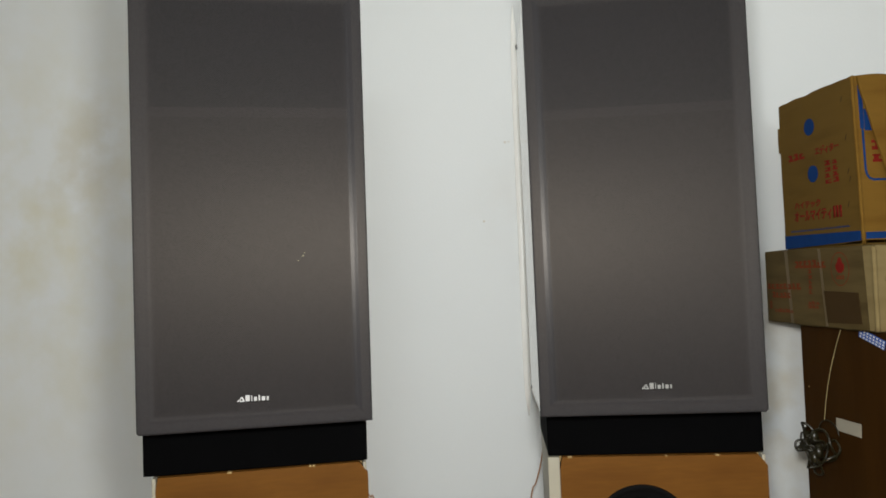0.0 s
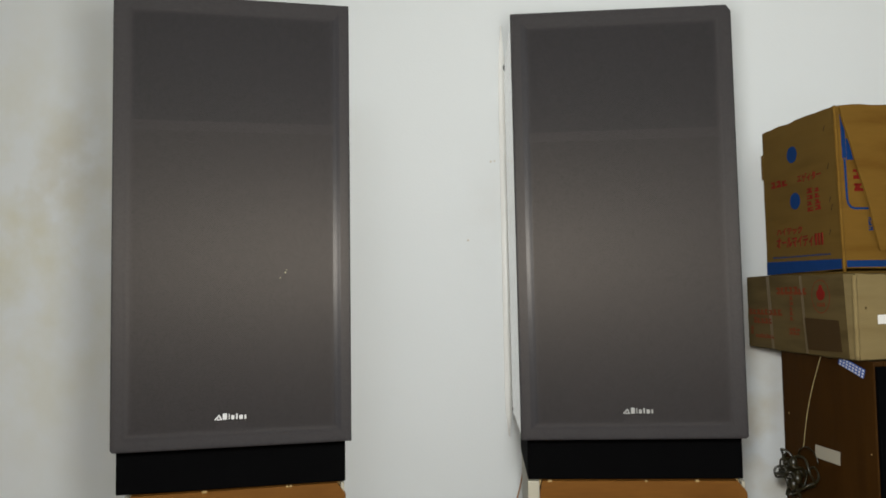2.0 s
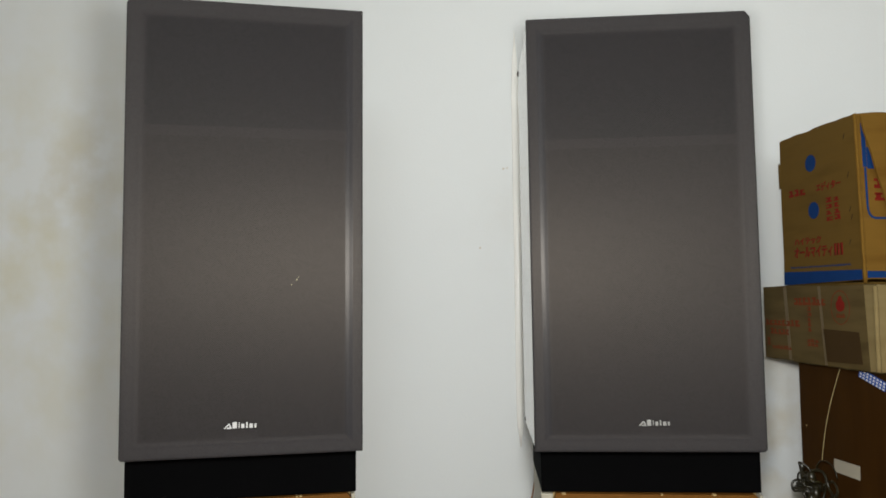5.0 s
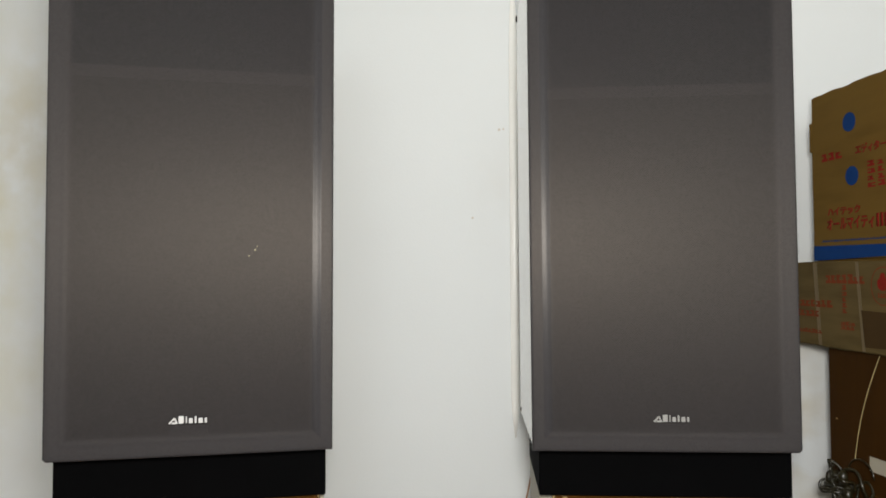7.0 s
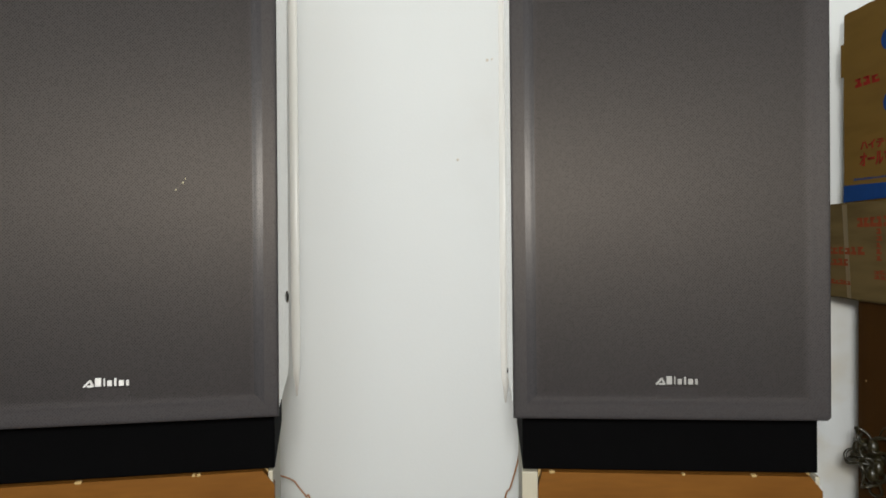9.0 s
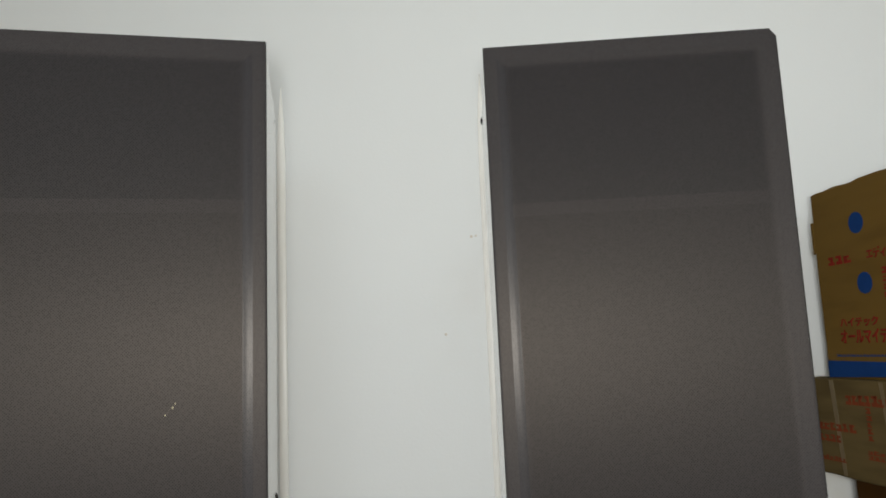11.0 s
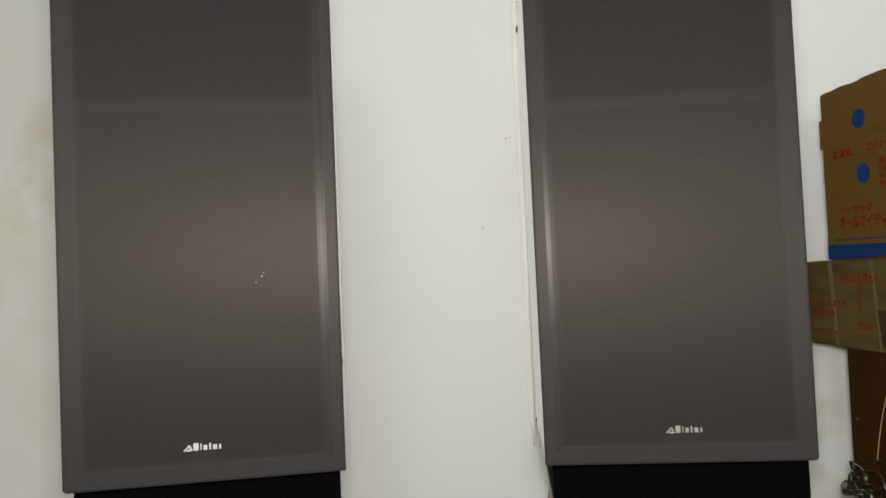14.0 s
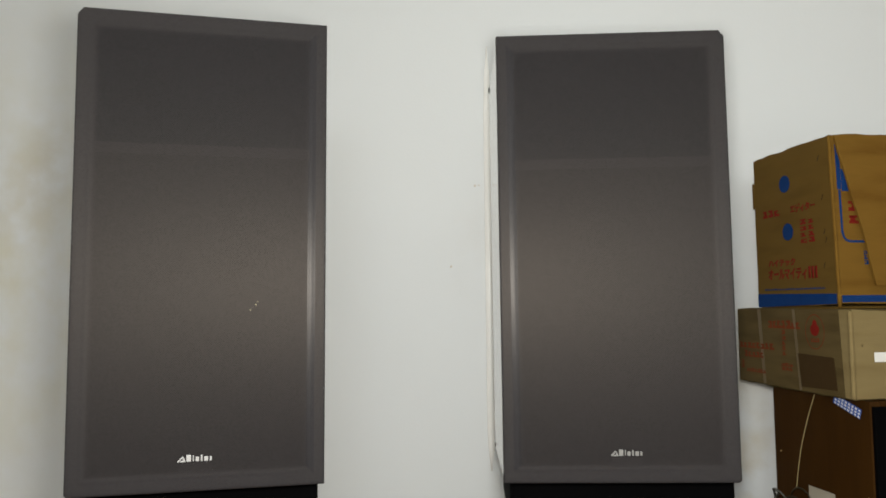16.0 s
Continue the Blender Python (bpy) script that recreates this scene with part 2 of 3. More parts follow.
def box(lo, hi, bevel=0.0, segments=2):
    return block(bmesh.new(), lo, hi, bevel, segments)


def prism(outline, axis_fn, depth):
    """A flat outline (a, b) turned into a plate; axis_fn(a, b, d) gives the place, d runs over (0, depth)."""
    bm = bmesh.new()
    front = [bm.verts.new(axis_fn(a, b, 0)) for a, b in outline]
    back = [bm.verts.new(axis_fn(a, b, depth)) for a, b in outline]
    bm.faces.new(front)
    bm.faces.new(back[::-1])
    k = len(outline)
    for i in range(k):
        bm.faces.new((front[i], back[i], back[(i + 1) % k], front[(i + 1) % k]))
    return bm


def tube(points, radius, sides=8, closed=False):
    """A round cord along points."""
    bm = bmesh.new()
    pts = [Vector(p) for p in points]
    rings = []
    q, last = None, None
    for i, p in enumerate(pts):
        a = pts[(i - 1) % len(pts)] if (closed or i) else p
        b = pts[(i + 1) % len(pts)] if (closed or i < len(pts) - 1) else p
        d = (b - a).normalized()
        q = d.to_track_quat("Z", "Y") if q is None else last.rotation_difference(d) @ q
        last = d
        rings.append([bm.verts.new(p + q @ Vector((radius * math.cos(2 * math.pi * k / sides), radius * math.sin(2 * math.pi * k / sides), 0)))
                      for k in range(sides)])
    pairs = list(zip(rings, rings[1:])) + ([(rings[-1], rings[0])] if closed else [])
    for r0, r1 in pairs:
        for k in range(sides):
            bm.faces.new((r0[k], r0[(k + 1) % sides], r1[(k + 1) % sides], r1[k]))
    if not closed:
        bm.faces.new(rings[0][::-1])
        bm.faces.new(rings[-1])
    return bm


def lathe(profile, sides=48):
    """Turns (radius, depth) round the y axis."""
    bm = bmesh.new()
    rings = [[bm.verts.new((r * math.cos(2 * math.pi * k / sides), d, r * math.sin(2 * math.pi * k / sides))) for k in range(sides)]
             for r, d in profile]
    for r0, r1 in zip(rings, rings[1:]):
        for k in range(sides):
            bm.faces.new((r0[k], r0[(k + 1) % sides], r1[(k + 1) % sides], r1[k]))
    bm.faces.new(rings[-1])
    return bm


# ---- the room ----
X0, X1, Y0, Y1, TOP = -2.3, 2.2, -2.6, 1.80, 2.5


def setting(name, bm, mat, label, category):
    return tagged(part(name, bm, mat), label, category, kind="structure")


setting("wall_north", box((X0 - 0.1, Y1, 0), (X1 + 0.1, Y1 + 0.12, TOP)), WALL, "off-white painted wall with faint brownish smudges and painted-in bounce light", "wall")
setting("wall_south", box((X0 - 0.1, Y0 - 0.12, 0), (X1 + 0.1, Y0, TOP)), PLAIN, "plain off-white wall behind the viewer", "wall")
setting("wall_west", box((X0 - 0.12, Y0, 0), (X0, Y1, TOP)), PLAIN, "plain off-white painted side wall", "wall")
setting("wall_east", box((X1, Y0, 0), (X1 + 0.12, Y1, TOP)), PLAIN, "plain off-white painted side wall", "wall")
setting("floor", box((X0, Y0, -0.1), (X1, Y1, 0)), FLOOR, "plain brown wooden floor", "floor")
setting("ceiling", box((X0, Y0, TOP), (X1, Y1, TOP + 0.1)), PLAIN, "plain off-white ceiling", "ceiling")

# ---- loudspeakers ----


def facing(bm, way):
    """Turns every face of an open sheet to look along way."""
    bm.normal_update()
    for f in bm.faces:
        if f.normal.dot(way) < 0:
            f.normal_flip()
    return bm


def loudspeaker(m, outer, gw, gh, badge, bar, plinth, metal, label):
    """Origin under the front's middle; y runs back. outer: the side (-1 or 1) whose corners are cut."""
    t = thing("loudspeaker", m, label, "loudspeaker", "pair of grey loudspeakers")
    h, top = gw / 2, PH + gh
    # cabinet, a little wider at the back
    bm = bmesh.new()
    y0, y1, z0, z1 = 0.013, 0.285, PH + 0.002, top - 0.004
    f, b = h - 0.001, h + 0.0065
    v = [bm.verts.new(p) for p in ((-f, y0, z0), (f, y0, z0), (b, y1, z0), (-b, y1, z0), (-f, y0, z1), (f, y0, z1), (b, y1, z1), (-b, y1, z1))]
    for q in ((0, 1, 2, 3), (4, 5, 6, 7), (0, 1, 5, 4), (1, 2, 6, 5), (2, 3, 7, 6), (3, 0, 4, 7)):
        bm.faces.new([v[i] for i in q])
    bmesh.ops.bevel(bm, geom=bm.edges[:], offset=0.002, segments=2, affect="EDGES")
    part("cabinet", bm, SIDE, t, "glossy cabinet, the wall's reflection painted on as white")
    marks = [(0.279, z0 + 0.006, 0.0030), (0.279, z1 - 0.004, 0.0044)] if outer > 0 else [(0.236, 0.201, 0.0060), (0.25, z1 - 0.02, 0.0018)]
    for ym, z, size in marks:
        bm = bmesh.new()
        bmesh.ops.create_uvsphere(bm, u_segments=12, v_segments=8, radius=size)
        bmesh.ops.transform(bm, matrix=pose(-outer * (f + (b - f) * (ym - y0) / (y1 - y0) - 0.0003), ym, z) @ Matrix.Diagonal((0.5, 0.9, 1.6, 1)), verts=bm.verts)
        part("side_mark", bm, GAP, t, "dark chip in the paint")
    # black joint between grille and cabinet
    part("baffle", box((-h + 0.0004, 0.0042, PH + 0.001), (h - 0.0004, 0.0128, top - 0.001), 0.0006, 1), GAP, t, "black front baffle")
    # grille frame under the cloth, rounded towards the viewer
    def ring_at(d):
        """The outline moved in by d: the upper outer corner is cut, the others are nearly sharp."""
        c, r, e = max(0.011 - 0.42 * d, 0.0012), max(0.004 - 0.2 * d, 0.0008), 0.0006
        a, lo, hi = h - d, PH + d, top - d
        pts = [(a, lo + r), (a, hi - c), (a - c * 0.75, hi), (-a + e, hi), (-a, hi - e), (-a, lo + e), (-a + e, lo), (a - r, lo)]
        return [(outer * x, z) for x, z in pts]

    bm = bmesh.new()
    rings = [[bm.verts.new((x, 0.004, z)) for x, z in ring_at(0)]]
    lip = [(0.0168 + 0.0012 * i, -0.0100 - 0.000125 * (1 - math.cos(2 * math.pi * i / 10))) for i in range(11)]
    for d, y in [(0.0, 0.0), (0.0001, -0.0062), (0.0005, -0.0082), (0.0014, -0.0093), (0.0028, -0.0098), (0.0050, -0.0100), (0.0100, -0.0100)] + lip:
        rings.append([bm.verts.new((x, y, z)) for x, z in ring_at(d)])
    for step, (r0, r1) in enumerate(zip(rings, rings[1:])):
        k = len(r0)
        for i in range(k):
            # glossier cloth only on the inner lip, placed where the highlight runs
            bm.faces.new((r0[i], r0[(i + 1) % k], r1[(i + 1) % k], r1[i])).material_index = 1 if step >= 8 and i == 4 else 0
    bm.normal_update()
    mid = Vector((0, 0.2, (PH + top) / 2))
    for f5 in bm.faces:
        if f5.normal.dot(f5.calc_center_median() - mid) < 0:
            f5.normal_flip()
    frame_ob = part("grille_frame", bm, (CLOTH, CLOTH_GLOSSY), t, "lighter grey cloth border over the grille frame", smooth=True, closed=False)
    # cloth panel
    x0, x1, zlo, zhi = -h + 0.0274, h - 0.0274, PH + 0.0274, top - 0.0274
    bar0, bar1 = PH + bar - 0.0085, PH + bar + 0.0085
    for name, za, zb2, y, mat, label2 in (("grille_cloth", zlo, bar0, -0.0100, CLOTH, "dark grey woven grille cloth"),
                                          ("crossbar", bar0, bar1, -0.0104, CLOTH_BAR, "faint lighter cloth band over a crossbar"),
                                          ("grille_cloth", bar1, zhi, -0.0100, CLOTH_UPPER, "darker grey woven grille cloth above the crossbar")):
        bm = bmesh.new()
        cols, rows = 6, 2
        grid = [[bm.verts.new((x0 + (x1 - x0) * i / cols, y, za + (zb2 - za) * j / rows)) for i in range(cols + 1)] for j in range(rows + 1)]
        for a, b2 in zip(grid, grid[1:]):
            for i in range(cols):
                bm.faces.new((a[i], a[i + 1], b2[i + 1], b2[i]))
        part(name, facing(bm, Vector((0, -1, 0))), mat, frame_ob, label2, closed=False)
    # plinth
    bm = bmesh.new()
    v = [bm.verts.new(p) for p in ((plinth[0], 0.041, 0), (plinth[1], 0.041, 0), (plinth[1] + 0.002, 0.280, 0), (plinth[0] - 0.004, 0.280, 0),
                                   (plinth[0], 0.041, PH + 0.001), (plinth[1], 0.041, PH + 0.001), (plinth[1] + 0.002, 0.280, PH + 0.001), (plinth[0] - 0.004, 0.280, PH + 0.001))]
    for q in ((0, 1, 2, 3), (4, 5, 6, 7), (0, 1, 5, 4), (1, 2, 6, 5), (2, 3, 7, 6), (3, 0, 4, 7)):
        bm.faces.new([v[i] for i in q])
    bmesh.ops.bevel(bm, geom=bm.edges[:], offset=0.0012, segments=1, affect="EDGES")
    part("plinth", bm, BLACK, t, "matt black plinth")
    # badge: an emblem and six bars
    bx, zb = badge
    bm = bmesh.new()
    xb = bx - 0.0255
    for a, b3 in (((0.001, 0), (0.0077, 0.0072)), ((0.0112, 0), (0.0077, 0.0072)), ((0.0045, 0.0006), (0.0100, 0.0006))):
        p, q = Vector((xb + a[0], 0, zb + a[1])), Vector((xb + b3[0], 0, zb + b3[1]))
        d = (q - p).normalized().cross(Vector((0, 1, 0))) * 0.0010
        vs = [bm.verts.new(u + Vector((0, y, 0))) for y in (-0.0130, -0.0101) for u in (p - d, p + d, q + d, q - d)]
        for f4 in ((0, 1, 2, 3), (4, 5, 6, 7), (0, 1, 5, 4), (1, 2, 6, 5), (2, 3, 7, 6), (3, 0, 4, 7)):
            bm.faces.new([vs[i] for i in f4])
    part("emblem", bm, metal, frame_ob, "silver triangular emblem")
    x = xb + 0.0130
    for w, tall in ((0.0068, 0.0098), (0.0016, 0.0092), (0.0050, 0.0066), (0.0026, 0.0090), (0.0056, 0.0066), (0.0030, 0.0066)):
        part("badge_bar", box((x, -0.0126, zb), (x + w, -0.0101, zb + tall), 0.0005, 1), metal, frame_ob, "silver badge bar")
        x += w + 0.0024
    part("badge_tab", facing(prism([(bx - 0.024, PH + 0.026), (bx + 0.026, PH + 0.026), (bx + 0.024, zb - 0.004), (bx - 0.022, zb - 0.004)],
                                   lambda a, b, d: (a, -0.0104 + d, b), 0.0004), Vector((0, -1, 0))), CLOTH_BAR, frame_ob, "lighter cloth over the badge's tab")
    return t


L_TURN, R_TURN = 20.52, 5.03
L_FOOT, R_FOOT = (-0.4479, 1.1481, 0.9854), (0.1891, 1.2977, 0.9767)


def leaning(foot, turn, back, side):
    """A place whose thing leans a little about the middle of its front."""
    up_half = PH + GH / 2
    return pose(foot[0], foot[1], foot[2] + up_half + 0.0006, back, side, turn) @ pose(0, 0, -up_half)


left = loudspeaker(leaning(L_FOOT, L_TURN, 0.268, 0.197), -1, GW, GH, (-0.0053, PH + 0.0452), 0.5175, (-0.1883, 0.1802), SILVER, "tall grey loudspeaker with a cloth grille, turned towards the middle")
right = loudspeaker(leaning(R_FOOT, R_TURN, -0.105, -0.218), 1, GW, GH, (0.0080, PH + 0.0435), 0.5130, (-0.1755, 0.1909), SHADED_SILVER, "tall grey loudspeaker with a cloth grille, nearly square to the wall")
for lx, lz, s, tall in ((0.0805, PH + 0.2795, 0.0015, 1.3), (0.0723, PH + 0.2710, 0.0011, 1.0), (0.0830, PH + 0.2840, 0.0008, 1.8)):
    bm = bmesh.new()
    bmesh.ops.create_icosphere(bm, subdivisions=1, radius=s)
    for v in bm.verts:
        v.co += Vector([random.uniform(-0.3, 0.3) * s for _ in range(3)])
    bmesh.ops.transform(bm, matrix=pose(lx, -0.0102 - s * 0.3, lz) @ Matrix.Diagonal((1, 0.5, tall, 1)), verts=bm.verts)
    part("lint", bm, LINT, left, "pale speck of lint")


hair = [(0.0840 - 0.0125 * u - 0.0022 * math.sin(u * math.pi), -0.0106, PH + 0.2865 - 0.0170 * u - 0.0030 * math.sin(u * math.pi)) for u in [i / 10 for i in range(11)]]
part("hair", tube(hair, 0.00016, 6), HAIR, left, "fine curved grey hair")


def base_speaker(m, h, chips, inset, label):
    """Old wooden loudspeaker used as a stand. Origin on the floor under the front's middle; top at 0.9767."""
    t = thing("wooden_loudspeaker", m, label, "loudspeaker", "wooden loudspeakers used as stands")
    top = 0.9767
    part("side_panel", box((-h + inset, 0.030, 0), (-h + 0.0205, 0.31, top - 0.002), 0.0015), CREAM, t, "cream painted side panel")
    part("side_panel", box((h - 0.006, 0.030, 0), (h, 0.31, top - 0.002), 0.0015), CREAM, t, "cream painted side panel")
    part("back_panel", box((-h + 0.021, 0.295, 0), (h - 0.0065, 0.309, top - 0.003), 0.001), CREAM, t)
    part("top_panel", box((-h + 0.021, 0.046, top - 0.014), (h - 0.0065, 0.294, top), 0.001), CHIP, t, "raw chipboard top")
    cx, cz, r = -0.0267, 0.8434, 0.084
    # front board with a round hole
    bm = bmesh.new()
    k = 64
    x0, x1, z0, z1 = -h + 0.0206, h + 0.002, 0.02, top - 0.001
    ring, outer = [], []
    for i in range(k):
        a = 2 * math.pi * i / k
        ring.append((cx + r * math.cos(a), cz + r * math.sin(a)))
        ca, sa = math.cos(a), math.sin(a)
        s = min([(x1 - cx) / ca if ca > 1e-6 else 9, (x0 - cx) / ca if ca < -1e-6 else 9, (z1 - cz) / sa if sa > 1e-6 else 9, (z0 - cz) / sa if sa < -1e-6 else 9])
        outer.append((cx + s * ca, cz + s * sa))
    vs = [[bm.verts.new((x, y, z)) for x, z in pts] for pts, y in ((outer, 0.045), (outer, 0.029), (outer, 0.027), (ring, 0.027), (ring, 0.045))]
    for a, b in zip(vs, vs[1:]):
        for i in range(k):
            bm.faces.new((a[i], a[(i + 1) % k], b[(i + 1) % k], b[i]))
    board = part("front_board", bm, PLY, t, "orange-brown wooden front board with chipped upper edge")
    rim = part("woofer", lathe([(0.0845, 0.026), (0.083, 0.024), (0.076, 0.024), (0.072, 0.029), (0.066, 0.026), (0.060, 0.031), (0.030, 0.052), (0.028, 0.048), (0.014, 0.043), (0.001, 0.042)]), CONE, board, "black woofer cone", smooth=True)
    rim.location = (cx, 0, cz)
    for px in chips:
        w = random.uniform(0.002, 0.0045)
        part("edge_chip", box((px - w, 0.0262, top - 0.0032), (px + w, 0.034, top + 0.0002), 0.0010, 1), CHIP, board, "pale chip in the upper edge")
    return t


base_speaker(pose(L_FOOT[0], L_FOOT[1], L_FOOT[2] - 0.9767, 0, 0, L_TURN) @ pose(-0.0071, 0.010, 0), 0.1835, (-0.045, 0.088, 0.094), 0.014, "orange-brown wooden loudspeaker standing on the floor under a grey one")
base_speaker(pose(R_FOOT[0], R_FOOT[1], 0, 0, 0, R_TURN) @ pose(0.0092, 0.005, 0), 0.1843, (-0.146, 0.018, 0.104), 0.0, "orange-brown wooden loudspeaker with a cream side panel on the floor")

# ---- cardboard boxes and the walnut cabinet ----


def on_left(s, z, d):
    """A place on a left side: s metres forward of its back edge, z up, d proud of it."""
    return (-d, -s, z)


def on_front(length):
    return lambda s, z, d: (s, -length - d, z)


def plate(name, place, pts, depth, mat, parent, label=""):
    """A thin printed plate with the outline pts on the face that place() describes."""
    return part(name, prism(pts, lambda a, b, d: place(a, b, d), depth), mat, parent, label)


def rect(a0, b0, a1, b1):
    return [(a0, b0), (a1, b0), (a1, b1), (a0, b1)]


def oval(ca, cb, ra, rb, n=28):
    return [(ca + ra * math.cos(2 * math.pi * i / n), cb + rb * math.sin(2 * math.pi * i / n)) for i in range(n)]


def lettering(name, text, place, rect4, depth, mat, parent, label=""):
    """Words with the built-in font, stretched to fill a rectangle (a0, b0, a1, b1) of a face."""
    cu = bpy.data.curves.new(name, "FONT")
    cu.body, cu.resolution_u, cu.offset = text, 3, 0.035
    ob = new(name, cu)
    me = bpy.data.meshes.new_from_object(ob.evaluated_get(bpy.context.evaluated_depsgraph_get()))
    bpy.data.objects.remove(ob)
    bm = bmesh.new()
    bm.from_mesh(me)
    xs, ys = [v.co.x for v in bm.verts], [v.co.y for v in bm.verts]
    a0, b0, a1, b1 = rect4
    ext = bmesh.ops.extrude_face_region(bm, geom=bm.faces[:])["geom"]
    for v in [g for g in ext if isinstance(g, bmesh.types.BMVert)]:
        v.co.z += 1
    for v in bm.verts:
        a = a0 + (a1 - a0) * (v.co.x - min(xs)) / (max(xs) - min(xs))
        b = b0 + (b1 - b0) * (v.co.y - min(ys)) / (max(ys) - min(ys))
        v.co = Vector(place(a, b, depth * v.co.z))
    return part(name, bm, mat, parent, label)


def bars(name, place, rect4, rows, cols, mat, parent, label, seed, fill=0.8):
    """Unreadable print: short plain bars, as one printed block."""
    rng = random.Random(seed)
    a0, b0, a1, b1 = rect4
    bm = bmesh.new()
    for r in range(rows):
        for c in range(cols):
            wa, wb = (a1 - a0) / cols, (b1 - b0) / rows
            p, q = a0 + c * wa, b0 + r * wb
            w, t = wa * rng.uniform(fill - 0.15, fill + 0.1), wb * rng.uniform(0.6, 0.85)
            for ra, rb, rw, rt in ((0, 0, w, t * 0.38), (w * rng.uniform(0, 0.5), t * 0.3, w * 0.45, t * 0.7), (0, t * 0.72, w * rng.uniform(0.6, 1), t * 0.28)):
                vs = [bm.verts.new(place(p + ra + i * rw, q + rb + j * rt, k)) for k in (0, 0.0005) for i, j in ((0, 0), (1, 0), (1, 1), (0, 1))]
                for f in ((0, 1, 2, 3), (4, 5, 6, 7), (0, 1, 5, 4), (1, 2, 6, 5), (2, 3, 7, 6), (3, 0, 4, 7)):
                    bm.faces.new([vs[i] for i in f])
    return part(name, bm, mat, parent, label)


def carton_shell(parent, length, width, height, mat, seed, closed_top=True, thick=0.004):
    """Walls of a worn carton: back edge at y 0, front at -length; edges a little wavy and rounded."""
    rng = random.Random(seed)

    def wall(name, lo, hi):
        bm = box(lo, hi, 0.0016, 2)
        bmesh.ops.subdivide_edges(bm, edges=[e for e in bm.edges if e.calc_length() > 0.1], cuts=15)
        for v in bm.verts:
            n = noise.noise(Vector((v.co.x * 9 + seed, v.co.y * 9, v.co.z * 9))) + 0.6 * noise.noise(Vector((v.co.x * 42 + seed, v.co.y * 42, v.co.z * 42)))
            v.co += Vector((0 if name == "side_wall" else n * 0.0012, n * 0.0014 if name == "side_wall" else 0, n * 0.0026))
            if not closed_top and v.co.z > height - 0.02:
                v.co.z += 0.001 + 0.004 * (-v.co.y / length) + 0.0028 * noise.noise(Vector((v.co.x * 30, v.co.y * 34, 2.5)))
            if not closed_top and v.co.z < 0.02 and name != "bottom":
                v.co.z += 0.0065 * (-v.co.y / length)
            if not closed_top and name != "bottom":
                v.co.y -= LEAN * (1 - v.co.z / height) * (-v.co.y / length)
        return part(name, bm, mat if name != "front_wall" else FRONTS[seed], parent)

    near = wall("side_wall", (0, -length, 0.002), (thick, -0.001, height))
    wall("side_wall", (width - thick, -length, 0.002), (width, -0.001, height))
    face = wall("front_wall", (thick, -length - 0.0004, 0.002), (width - thick, -length + thick, height - 0.001))
    wall("back_wall", (thick, -thick, 0.002), (width - thick, 0, height))
    wall("bottom", (thick, -length + thick, 0.0), (width - thick, -thick, thick))
    drop, lean = (0, 0) if closed_top else (-0.003, LEAN)
    edge = [(-0.0002 + 0.0012 * noise.noise(Vector((seed, 0, k * 0.9))), -length - 0.0006 - lean * (1 - k / 16), 0.003 + (height - 0.006 - drop) * k / 16) for k in range(17)]
    part("worn_corner", tube(edge, 0.0042 if closed_top else 0.0032, 8), FRONTS[seed], parent, "pale worn corner edge", smooth=True)
    if closed_top:
        wall("top_flap", (thick * 0.5, -length + thick, height - thick), (width - thick * 0.5, -thick, height))
    return near, face


LEAN = 0.009
# front walls and worn corners take the brighter copies
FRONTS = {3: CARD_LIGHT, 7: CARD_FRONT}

cab = thing("walnut_cabinet", pose(0.5268, 1.6473, 0, 0, 0, 17.42), "dark walnut cabinet with a black front, beside the wall", "cabinet")
CL, CW, CH = 0.267, 0.42, 1.1716
cab_side = part("side_panel", box((0, -CL, 0), (0.02, 0, CH), 0.002), WALNUT, cab, "dark walnut veneer side with pin holes")
part("side_panel", box((CW - 0.02, -CL, 0), (CW, 0, CH), 0.002), WALNUT, cab)
part("top_panel", box((0.0205, -CL, CH - 0.018), (CW - 0.0205, 0, CH), 0.001), WALNUT, cab)
part("front_plate", box((0.0015, -CL - 0.008, 0.02), (CW - 0.0015, -CL - 0.0005, CH - 0.008), 0.001), BLACK, cab, "plain black front")
part("back_panel", box((0.0205, -0.012, 0.02), (CW - 0.0205, -0.002, CH - 0.0185), 0.001), WALNUT, cab)
plate("paper_label", on_left, [(0.1000, 0.9730), (0.1703, 0.9725), (0.1715, 0.9976), (0.1011, 0.9974)], 0.0008, PAPER, cab_side, "small white paper label")
for s, z in ((0.2534, 1.0106), (0.020, 1.045)):
    bm = lathe([(0.0015, 0.0), (0.0012, -0.0008), (0.0003, -0.0011)], 10)
    bmesh.ops.transform(bm, matrix=pose(-0.0002, -s, z, 0, 0, -90), verts=bm.verts)
    part("pin", bm, BRASS, cab_side, "tiny brass pin head")
tape = thing("checked_tape", cab.matrix_world @ pose(-0.004, -0.2165, 1.1585, 17, 0, 0), "scrap of blue and white checked tape on a walnut cabinet", "tape")
part("tape_strip", box((-0.0006, -0.034, -0.0085), (0.0006, 0.033, 0.0085), 0.0004, 1), TAPE_BLUE, tape, "blue tape")
for i in range(8):
    for j in range(3):
        part("check", box((-0.0011, -0.033 + i * 0.0083, -0.0072 + j * 0.0055), (-0.0007, -0.033 + i * 0.0083 + 0.0042, -0.0072 + j * 0.0055 + 0.0029)), WHITE, tape, "white check")

